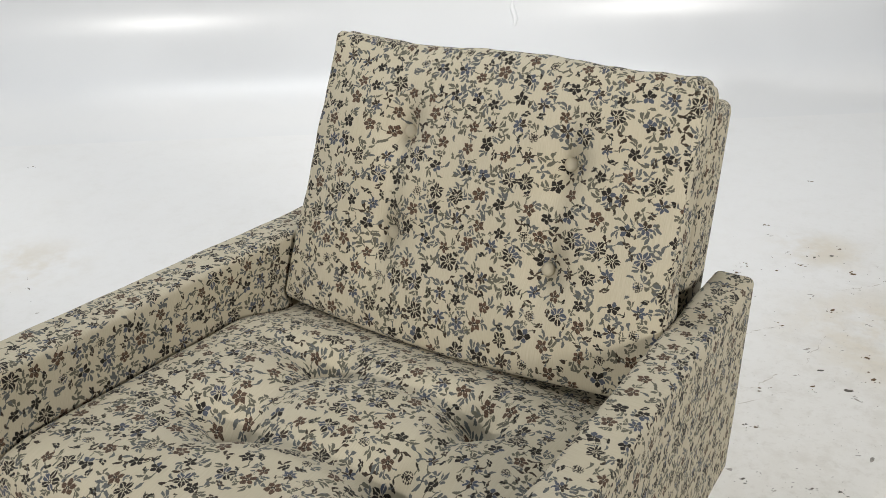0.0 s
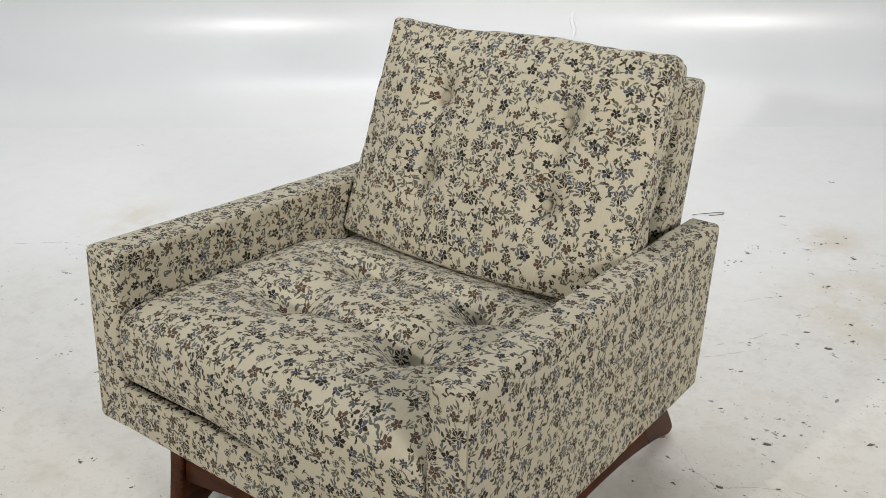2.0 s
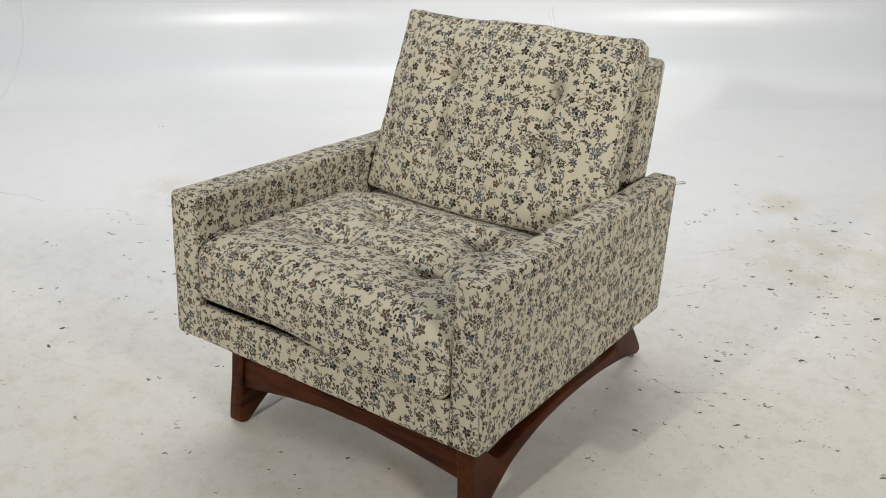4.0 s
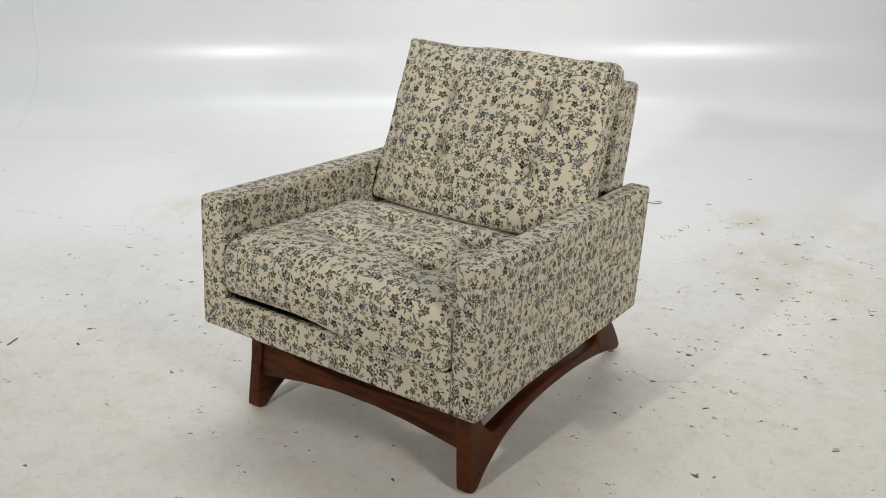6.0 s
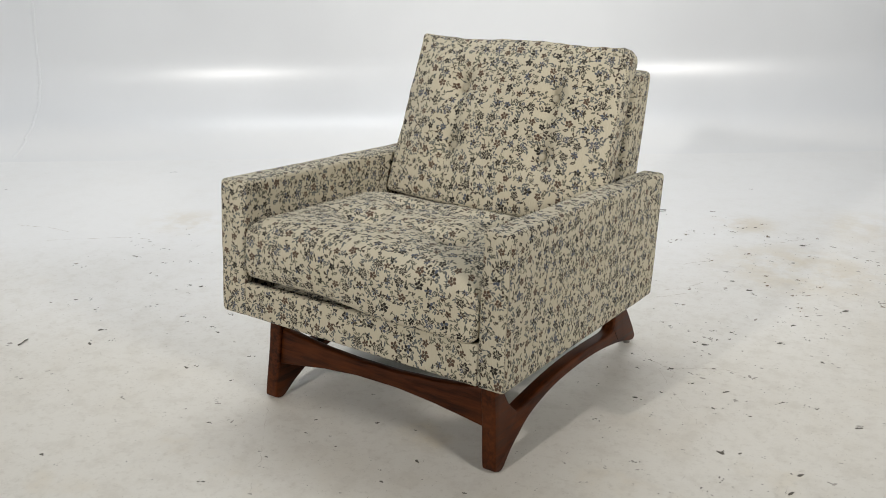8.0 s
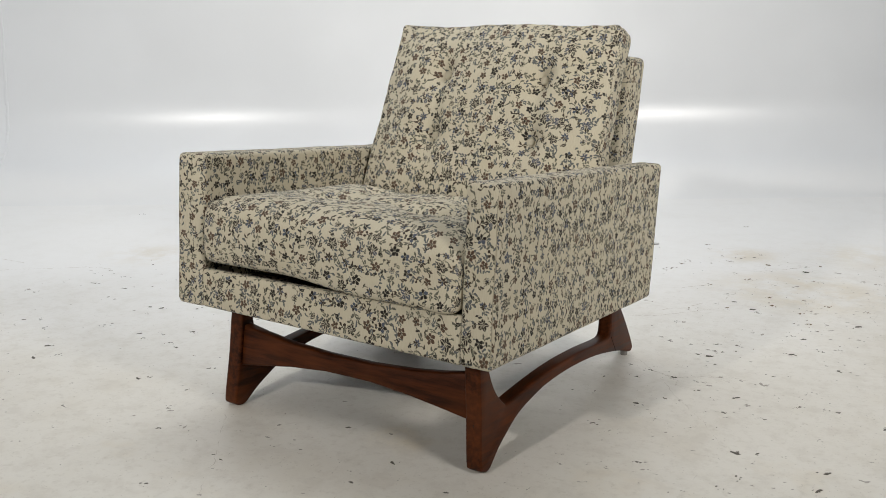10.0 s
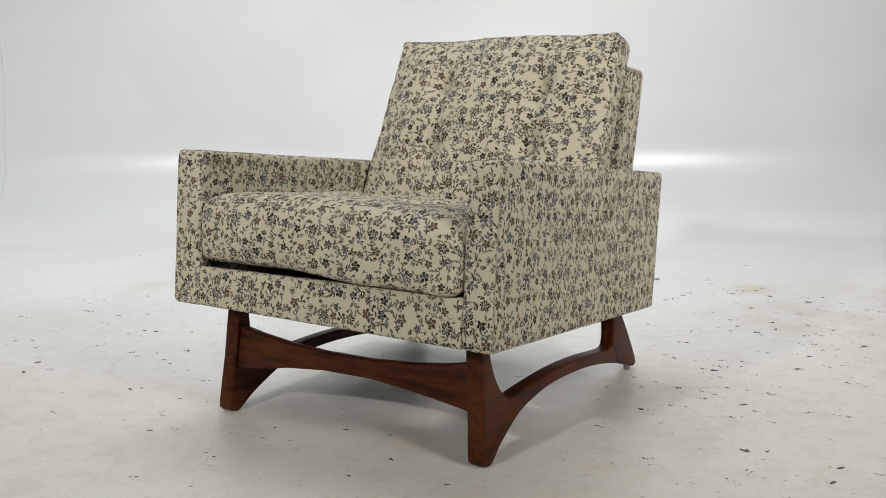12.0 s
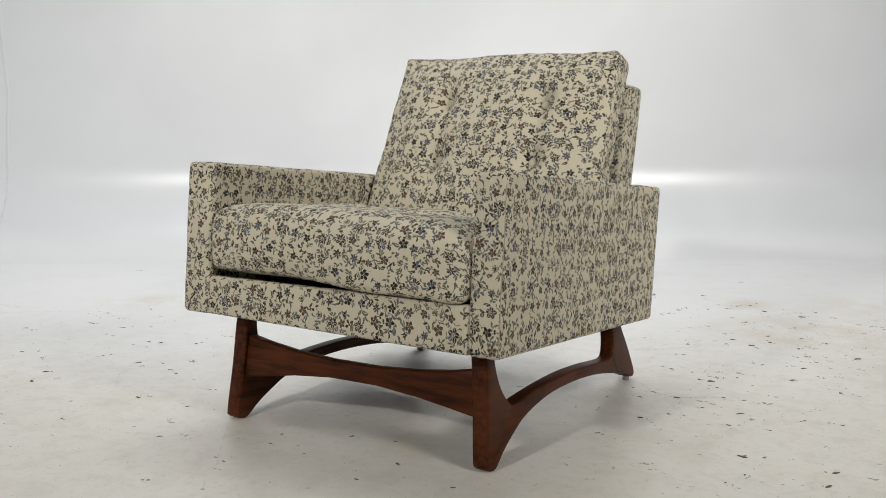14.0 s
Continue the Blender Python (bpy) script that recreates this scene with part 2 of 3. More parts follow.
def paint_material(name, scuffed):
    """White studio paint: satin, patchy, and on the floor scuffed and stained."""
    k = Nodes(name)
    q = k.coords()
    broad = k.noise(q, 0.9, 3, 0.55)
    patch = k.noise(q, 3.6, 4, 0.6)
    fine = k.noise(q, 60, 3, 0.6)
    tint = k.mix(k.ramp(broad, 0.35, 0.7), (0.705, 0.722, 0.742), (0.765, 0.783, 0.803))
    rough = 0.29
    if scuffed:
        tint = k.mix(0.75, tint, (0.905, 0.895, 0.875))       # lighter than the wall's: the floor's brighter light is put into its colour
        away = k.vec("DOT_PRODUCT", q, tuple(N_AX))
        trodden_shade = k.ramp(k.math("ADD", away, k.math("MULTIPLY", k.math("SUBTRACT", broad, 0.5), 2.0)), 1.9, 0.1)
        worn = k.math("MULTIPLY_ADD", trodden_shade, 0.9, 0.1)
        # trodden dirt and the dimmer light towards the camera, both put into the colour
        tint = k.mix(k.math("MULTIPLY", trodden_shade, 0.72), tint, (0.640, 0.604, 0.524))
        tint = k.mix(k.math("MULTIPLY", k.ramp(patch, 0.46, 0.70), k.math("MULTIPLY", worn, 0.42)), tint, (0.62, 0.575, 0.49))
        stain = k.noise(k.vec("ADD", q, (4.3, 1.9, 0)), 1.7, 5, 0.65)
        tint = k.mix(k.math("MULTIPLY", k.ramp(stain, 0.57, 0.74), k.math("MULTIPLY", worn, 0.5)), tint, (0.62, 0.53, 0.38))
        blot = k.noise(q, 7, 4, 0.65)
        for place, reach, depth in (((0.60, 1.68), 0.42, 0.50), ((0.31, 2.05), 0.20, 0.45), ((0.70, 2.24), 0.34, 0.30), ((-1.60, 0.96), 0.26, 0.34), ((0.12, 0.13), 0.12, 0.40)):
            spill = k.vec("LENGTH", k.vec("MULTIPLY", k.vec("SUBTRACT", q, (*place, 0.0)), (1.0, 1.25, 0.0)))
            spill = k.math("MULTIPLY", k.ramp(spill, reach, 0.03), k.ramp(blot, 0.34, 0.64))
            tint = k.mix(k.math("MULTIPLY", spill, depth), tint, (0.61, 0.50, 0.31))
        scratch = k.noise(k.vec("MULTIPLY", q, (90, 5, 1)), 1.0, 4, 0.7)
        scratch2 = k.noise(k.vec("MULTIPLY", q, (7, 110, 1)), 1.0, 4, 0.7)
        marks = k.math("MAXIMUM", k.ramp(scratch, 0.66, 0.76), k.ramp(scratch2, 0.67, 0.77))
        gate = k.math("MULTIPLY", worn, k.ramp(k.noise(k.vec("ADD", q, (9, 2, 0)), 2.4, 2), 0.42, 0.62))
        tint = k.mix(k.math("MULTIPLY", k.math("MULTIPLY", marks, gate), 0.72), tint, (0.40, 0.37, 0.33))
        grit = k.noise(q, 150, 2, 0.6)
        tint = k.mix(k.math("MULTIPLY", k.ramp(grit, 0.66, 0.74), k.math("MULTIPLY", k.ramp(patch, 0.36, 0.58), k.math("MULTIPLY", worn, 0.8))), tint, (0.30, 0.27, 0.23))
        cloud = k.noise(k.vec("ADD", q, (1.3, 6.1, 0)), 14, 5, 0.7)
        tint = k.mix(k.math("MULTIPLY", k.ramp(cloud, 0.46, 0.68), k.math("MULTIPLY", worn, 0.55)), tint, (0.59, 0.555, 0.49))
        smudge = k.noise(k.vec("ADD", q, (7.7, 3.3, 0)), 48, 4, 0.7)
        tint = k.mix(k.math("MULTIPLY", k.ramp(smudge, 0.50, 0.76), k.math("MULTIPLY", worn, 0.55)), tint, (0.52, 0.485, 0.42))
        rough = k.ramp(patch, 0.3, 0.7, 0.28, 0.44)
    else:
        # the floor's light-raised colour fades out up the foot of the curve
        foot = k.ramp(k.math("ADD", k.split(q)[2], k.math("MULTIPLY", k.math("SUBTRACT", patch, 0.5), 0.08)), 0.16, 0.0)
        tint = k.mix(k.math("MULTIPLY", foot, 0.60), tint, (0.895, 0.888, 0.872))
        # the patched corner was painted over in a flatter white
        rough = k.ramp(k.vec("DOT_PRODUCT", q, tuple(S_AX)), -1.93, -1.60, 0.62, 0.28)
        # the curve has the floor's gloss, the wall over it a flatter coat
        rough = k.math("MAXIMUM", rough, k.ramp(k.math("ADD", k.split(q)[2], k.math("MULTIPLY", patch, 0.10)), 0.52, 0.95, 0.28, 0.43))
    k.bump(k.math("ADD", k.math("MULTIPLY", fine, 0.6 if scuffed else 0.3), k.math("MULTIPLY", patch, 2.0)), 0.24 if scuffed else 0.10, 0.002)
    return k.set(Base_Color=tint, Roughness=rough, Specular_IOR_Level=0.5)


def plain_material(name, colour, rough, metal=0.0, wear=0.15):
    k = Nodes(name)
    q = k.coords()
    n = k.noise(q, 45, 4, 0.6)
    tint = k.mix(k.math("MULTIPLY", n, wear * 2), colour, tuple(c * 0.55 for c in colour))
    k.bump(n, 0.1, 0.001)
    return k.set(Base_Color=tint, Roughness=k.ramp(n, 0.2, 0.8, rough * 0.85, min(1, rough * 1.15)), Metallic=metal)


FABRIC = fabric_material()
WOOD = wood_material("oiled_walnut", 1)
WOOD_CROSS = wood_material("oiled_walnut_crosswise", 0)
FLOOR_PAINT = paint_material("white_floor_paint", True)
WALL_PAINT = paint_material("white_wall_paint", False)
DUST_COVER = plain_material("black_dust_cover", (0.012, 0.012, 0.013), 0.9)
GLIDE = plain_material("worn_steel", (0.34, 0.32, 0.30), 0.5, 0.9)
THREAD = plain_material("seam_thread", (0.33, 0.295, 0.22), 0.9)
CHIP = plain_material("dark_paint_chips", (0.135, 0.120, 0.100), 0.7, 0.0, 0.3)
CHIP_BROWN = plain_material("brown_crumbs", (0.16, 0.10, 0.05), 0.8, 0.0, 0.3)
SCUFF = plain_material("grey_scuffs", (0.46, 0.43, 0.385), 0.85, 0.0, 0.35)
CRACK = plain_material("grimy_crack", (0.60, 0.56, 0.50), 0.9)
SPLIT = plain_material("dark_wood_split", (0.008, 0.004, 0.003), 0.9)
CREAM_CLOTH = plain_material("plain_cream_cloth", (0.56, 0.51, 0.39), 0.85, 0.0, 0.2)
BACK_WALL = plain_material("grey_workshop_paint", (0.42, 0.42, 0.42), 0.8)


# ---- building ----
def finish(name, bm, material, parent=None, label="", smooth=True):
    data = bpy.data.meshes.new(name)
    bm.normal_update()
    bm.to_mesh(data)
    bm.free()
    data.materials.append(material)
    if smooth:
        data.polygons.foreach_set("use_smooth", [True] * len(data.polygons))
    ob = new(name, data)
    if parent:
        ob.parent = parent
    if label:
        tagged(ob, label)
    return ob


def part(name, bm, material, parent, label="", smooth=True):
    return finish(name, bm, material, parent, label, smooth)


def steps(a, b, r, gap):
    """Places from a to b, close together in the rounded ends."""
    ends = [a + r * (1 - math.cos(i * math.pi / 8)) for i in range(5)]
    n = max(2, round((b - a - 2 * r) / gap))
    middle = [a + r + (b - a - 2 * r) * i / n for i in range(1, n)]
    return ends + middle + [a + b - e for e in reversed(ends)]


def soft_box(lo, hi, r, gap, shape=None, wrap="front", shift=(0.0, 0.0)):
    """A rounded box from lo to hi with cloth coordinates in metres. wrap: whether the top's cloth runs on from the front or from the sides."""
    bm = bmesh.new()
    cloth = bm.loops.layers.uv.new("cloth")
    axes = [steps(lo[i], hi[i], min(r, (hi[i] - lo[i]) * 0.49), gap) for i in range(3)]
    made = {}

    def vert(p):
        key = tuple(round(c, 6) for c in p)
        if key not in made:
            v = Vector(p)
            inner = Vector([min(max(c, a + r), b - r) if b - a > 2 * r else (a + b) / 2 for c, a, b in zip(v, lo, hi)])
            off = v - inner
            rr = Vector([min(r, (b - a) / 2) for a, b in zip(lo, hi)])
            if off.length > 1e-9:
                unit = Vector([o / q for o, q in zip(off, rr)])
                peak = max(abs(c) for c in unit)
                v = inner + Vector([c * q for c, q in zip(unit.normalized() * min(1, peak), rr)])
            if shape:
                v = shape(v)
            made[key] = bm.verts.new(v)
        return made[key]

    for axis in range(3):
        a, b = [i for i in range(3) if i != axis]
        for end in (0, 1):
            fixed = (lo, hi)[end][axis]
            for i in range(len(axes[a]) - 1):
                for j in range(len(axes[b]) - 1):
                    corners = []
                    for di, dj in ((0, 0), (1, 0), (1, 1), (0, 1)):
                        p = [0, 0, 0]
                        p[axis], p[a], p[b] = fixed, axes[a][i + di], axes[b][j + dj]
                        corners.append(p)
                    if (axis == 1) == (end == 1):
                        corners.reverse()
                    try:
                        face = bm.faces.new([vert(p) for p in corners])
                    except ValueError:
                        continue
                    for loop, p in zip(face.loops, corners):
                        x, y, z = p
                        if axis == 0:
                            c = (y, z) if end else (-y, z)
                        elif axis == 1:
                            c = (x, z) if not end else (-x, z)
                        elif wrap == "front":
                            c = (x, hi[2] + y - lo[1]) if end else (x, lo[2] - y + lo[1])
                        else:
                            c = (y, hi[2] + hi[0] - x) if end else (y, lo[2] - hi[0] + x)
                        loop[cloth].uv = (c[0] + shift[0], c[1] + shift[1])
    bmesh.ops.recalc_face_normals(bm, faces=bm.faces[:])
    return bm


def slab(outline, x0, x1, soft=0.005, cuts=2):
    """A board of the given outline in (y, z), from x0 to x1, with eased edges."""
    bm = bmesh.new()
    a = [bm.verts.new((x0, y, z)) for y, z in outline]
    b = [bm.verts.new((x1, y, z)) for y, z in outline]
    bm.faces.new(a)
    bm.faces.new(b[::-1])
    n = len(outline)
    for i in range(n):
        bm.faces.new((a[i], b[i], b[(i + 1) % n], a[(i + 1) % n]))
    bmesh.ops.recalc_face_normals(bm, faces=bm.faces[:])
    rim = [e for e in bm.edges if abs(e.verts[0].co.x - e.verts[1].co.x) < 1e-6]
    bmesh.ops.bevel(bm, geom=rim, offset=soft, segments=cuts, profile=0.5, affect="EDGES", clamp_overlap=True)
    return bm


def smooth_line(points, n=4):
    """A finer closed outline through the points (Catmull-Rom)."""
    out, count = [], len(points)
    for i in range(count):
        p0, p1, p2, p3 = (Vector(points[(i + j) % count]) for j in (-1, 0, 1, 2))
        for s in range(n):
            t = s / n
            out.append(tuple(0.5 * (2 * p1 + (p2 - p0) * t + (2 * p0 - 5 * p1 + 4 * p2 - p3) * t * t + (3 * p1 - p0 - 3 * p2 + p3) * t ** 3)))
    return out


def tube(points, radius, sides=6):
    bm = bmesh.new()
    rings = []
    for i, p in enumerate(points):
        p = Vector(p)
        way = (Vector(points[min(i + 1, len(points) - 1)]) - Vector(points[max(i - 1, 0)])).normalized()
        side = way.orthogonal().normalized()
        up = way.cross(side)
        rings.append([bm.verts.new(p + (side * math.cos(a) + up * math.sin(a)) * radius) for a in (2 * math.pi * j / sides for j in range(sides))])
    for a, b in zip(rings, rings[1:]):
        for j in range(sides):
            bm.faces.new((a[j], a[(j + 1) % sides], b[(j + 1) % sides], b[j]))
    bm.faces.new(rings[0][::-1])
    bm.faces.new(rings[-1])
    bmesh.ops.recalc_face_normals(bm, faces=bm.faces[:])
    return bm


# ---- the studio ----
COVE_R, COVE_N, COVE_LEFT, COVE_RIGHT, WALL_TOP = 0.45, 2.62, -2.0, 3.4, 5.6
FRONT_N, BEND = -6.5, 0.04


def floor_sheet():
    bm = bmesh.new()
    cols, rows = 24, 24
    grid = [[bm.verts.new(stage(COVE_LEFT + (COVE_RIGHT - COVE_LEFT) * i / cols, FRONT_N + (COVE_N - FRONT_N) * j / rows)) for i in range(cols + 1)] for j in range(rows + 1)]
    for j in range(rows):
        for i in range(cols):
            bm.faces.new((grid[j][i], grid[j][i + 1], grid[j + 1][i + 1], grid[j + 1][i]))
    return bm


def cove_profile():
    arc = [(COVE_R * math.sin(a), COVE_R * (1 - math.cos(a))) for a in (math.pi / 2 * i / 20 for i in range(21))]
    return arc + [(COVE_R, z) for z in (0.8, 1.3, 2.0, 3.0, 4.2, WALL_TOP)]


def cove_sweep(stations):
    """The curved foot and the wall above it, swept round the stage: stations are (corner, outward way)."""
    bm = bmesh.new()
    lines = [[bm.verts.new(stage(c[0] + w[0] * o, c[1] + w[1] * o, z)) for o, z in cove_profile()] for c, w in stations]
    for a, b in zip(lines, lines[1:]):
        for i in range(len(a) - 1):
            bm.faces.new((a[i], b[i], b[i + 1], a[i + 1]))
    bmesh.ops.remove_doubles(bm, verts=bm.verts[:], dist=1e-5)
    bmesh.ops.recalc_face_normals(bm, faces=bm.faces[:])
    return bm


def quarter(corner, a0, a1, n=14):
    return [((corner[0] + BEND * math.cos(a), corner[1] + BEND * math.sin(a)), (math.cos(a), math.sin(a))) for a in (radians(a0 + (a1 - a0) * i / n) for i in range(n + 1))]


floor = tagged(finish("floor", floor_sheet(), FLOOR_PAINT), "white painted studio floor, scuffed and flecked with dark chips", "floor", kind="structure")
back = [((COVE_LEFT + BEND + (COVE_RIGHT - COVE_LEFT - 2 * BEND) * i / 10, COVE_N), (0, 1)) for i in range(11)]
left = [((COVE_LEFT, FRONT_N + (COVE_N - BEND - FRONT_N) * i / 10), (-1, 0)) for i in range(11)]
right = [((COVE_RIGHT, COVE_N - BEND + (FRONT_N - COVE_N + BEND) * i / 10), (1, 0)) for i in range(11)]
corner_l = quarter((COVE_LEFT + BEND, COVE_N - BEND), 180, 90)
corner_r = quarter((COVE_RIGHT - BEND, COVE_N - BEND), 90, 0)
tagged(finish("wall_back", cove_sweep(left + corner_l[1:] + back[1:] + corner_r[1:] + right[1:]), WALL_PAINT),
       "white seamless studio backdrop wall curving into the floor", "wall", kind="structure")


def flat_box(lo, hi):
    bm = bmesh.new()
    corners = [bm.verts.new(stage(s, n, z)) for z in (lo[2], hi[2]) for s, n in ((lo[0], lo[1]), (hi[0], lo[1]), (hi[0], hi[1]), (lo[0], hi[1]))]
    for f in ((0, 3, 2, 1), (4, 5, 6, 7), (0, 1, 5, 4), (1, 2, 6, 5), (2, 3, 7, 6), (3, 0, 4, 7)):
        bm.faces.new([corners[i] for i in f])
    return bm


tagged(finish("wall_front", flat_box((COVE_LEFT - 0.6, FRONT_N - 0.2, 0), (COVE_RIGHT + 0.6, FRONT_N, WALL_TOP)), BACK_WALL, smooth=False), "plain grey wall behind the camera", "wall", kind="structure")
tagged(finish("ceiling", flat_box((COVE_LEFT - 0.7, FRONT_N - 0.2, WALL_TOP), (COVE_RIGHT + 0.7, COVE_N + 0.7, WALL_TOP + 0.2)), BACK_WALL, smooth=False), "plain grey studio ceiling", "ceiling", kind="structure")


# ---- the armchair ----
LEAN_BACK, SEAT_RISE = -5.6, 0.258
chair = tagged(new("armchair"), "cream floral upholstered lounge armchair on a sculpted walnut base", "armchair")
TILTED = pose(0, 0, SEAT_RISE, LEAN_BACK)      # x across, y back, z up from the lower front edge of the body


def tilt(ob):
    ob.matrix_local = TILTED
    return ob


ARM_OUT, ARM_IN, BODY_H, BODY_D = 0.399, 0.329, 0.336, 0.826


def arm_shape(v, drop_edge=True):
    """The back edge rakes outwards; the cloth swells a little."""
    t = v.y / BODY_D
    y = v.y + max(0, t) ** 6 * 0.034 * (v.z / BODY_H)
    n = noise.noise(Vector((v.x * 3, v.y * 7, v.z * 7)) * 1.7) * 0.0016
    mid = math.sin(math.pi * min(max(t, 0), 1)) * math.sin(math.pi * min(max(v.z / BODY_H, 0), 1))
    side = 1 if v.x > (ARM_OUT + ARM_IN) / 2 else -1
    low = 0.011 * (1 - min(max(t, 0), 1)) * max(0, 1 - v.z / 0.06) if drop_edge else 0.0
    return Vector((v.x + side * (0.0015 * mid + n - (0.006 if side > 0 else 0) * max(0, t) * v.z / BODY_H), y, v.z + (n if v.z > 0.2 else 0) - low))


def mirrored(f):
    def g(v):
        w = f(Vector((-v.x, v.y, v.z)), False)
        return Vector((-w.x, w.y, w.z))
    return g


tilt(part("arm", soft_box((ARM_IN, 0, 0), (ARM_OUT, BODY_D, BODY_H), 0.011, 0.022, arm_shape, "side", (0.0, 0.0)), FABRIC, chair))
tilt(part("arm", soft_box((-ARM_OUT - 0.009, 0, 0), (-ARM_IN, BODY_D, BODY_H), 0.011, 0.022, mirrored(arm_shape), "side", (0.37, 0.21)), FABRIC, chair))


def rail_shape(v):
    """The rail's lower edge drops towards one side."""
    return Vector((v.x, v.y, v.z - 0.011 * (v.x + ARM_IN) / (2 * ARM_IN) * max(0, 1 - v.z / 0.06)))


tilt(part("front_rail", soft_box((-ARM_IN - 0.004, 0.002, 0.001), (ARM_IN + 0.004, 0.024, 0.086), 0.007, 0.03, rail_shape, "front", (0.11, 0.53)), FABRIC, chair))
tilt(part("seat_deck", soft_box((-ARM_IN, 0.020, 0.02), (ARM_IN, 0.78, 0.056), 0.005, 0.08, None, "front", (0.7, 0.1)), FABRIC, chair))
tilt(part("dust_cover", soft_box((-0.380, 0.022, -0.001), (0.380, 0.80, 0.006), 0.002, 0.2), DUST_COVER, chair, "black cloth under the seat"))


def rest_shape(v):
    """The backrest board rakes back from the deck."""
    rake = 0.147 * v.z
    n = noise.noise(Vector((v.x * 4, v.z * 5, 3.1)) * 1.6) * 0.002
    return Vector((v.x, v.y + rake + n, v.z))


tilt(part("backrest", soft_box((-0.312, 0.735, 0.03), (0.309, 0.830, 0.597), 0.018, 0.03, rest_shape, "front", (0.2, 0.9)), FABRIC, chair))

SEAT_PITS = ((-0.125, 0.212), (0.140, 0.203), (-0.116, 0.414), (0.152, 0.396))


def seat_shape(v):
    top = min(max((v.z - 0.10) / 0.12, 0), 1)
    x, y = v.x / 0.325, min(max((v.y + 0.012) / 0.63, 0), 1)
    crown = (1 - x ** 6) * (1 - (2 * y - 1) ** 6) * 0.014 - ((0.022 if x > 0 else 0.005) * x ** 4 + 0.005 * (x + 1)) * (1 - 0.8 * y)
    pit = sum(0.033 * math.exp(-(v.x - a) ** 2 / 0.0040 - (v.y - b) ** 2 / 0.0026) + 0.021 * math.exp(-((v.x - a) ** 2 + (v.y - b) ** 2) / 0.00050) for a, b in SEAT_PITS)
    fold = 0.0
    for b in (0.208, 0.405):
        fold += 0.017 * math.exp(-((v.y - b) / (0.018 if v.y < b else 0.030)) ** 2) * math.exp(-((v.x - 0.012) / 0.21) ** 4)
    for a in (-0.116, 0.148):
        fold += 0.012 * math.exp(-((v.x - a) / 0.022) ** 2) * math.exp(-((v.y - 0.307) / 0.17) ** 4)
    n = noise.noise(Vector((v.x * 8, v.y * 8, 0.4))) * 0.004
    rear = min(max((v.y - 0.42) / 0.16, 0), 1)
    roll = (0.016 + 0.006 * x) * math.exp(-((v.y + 0.012) / 0.034) ** 2)
    z = v.z + top * (crown + 0.018 - pit - fold + n - roll - 0.033 * rear * rear * (3 - 2 * rear))
    front = math.exp(-((v.y + 0.012) / 0.05) ** 2)
    mid = math.sin(math.pi * min(max((v.z - 0.09) / 0.135, 0), 1))
    y2 = v.y - front * (0.010 * mid * (1 - x ** 4))
    # the lower front edge sags over the rail towards one side and stands off it at the other
    low = (1 - min(max((v.z - 0.092) / 0.05, 0), 1)) * math.exp(-((v.y + 0.012) / 0.045) ** 2)
    side = min(max((x + 0.35) / 0.7, 0), 1)
    z += low * (0.0115 - 0.0175 * side * side * (3 - 2 * side) - 0.004 * math.exp(-((x - 0.88) / 0.12) ** 2))
    y2 -= low * (0.016 * side - 0.004)
    return Vector((v.x + 0.004 * mid * x, y2, z))


seat = tilt(part("seat_cushion", soft_box((-0.326, -0.007, 0.092), (0.326, 0.640, 0.226), 0.020, 0.011, seat_shape, "front", (0.05, 0.33)), FABRIC, chair, "thick floral seat cushion with deep button tufts"))

CUSHION = Matrix.Translation((0.0060, 0.585, 0.436)) @ pose(0, 0, 0, -24.8)     # the back cushion: x across, y through it, z up its face
CUSHION_H, CUSHION_T, CUSHION_W = 0.460, 0.064, 0.3175
BACK_PITS = ((-0.132, 0.152), (0.139, 0.152), (-0.136, 0.315), (0.142, 0.309))


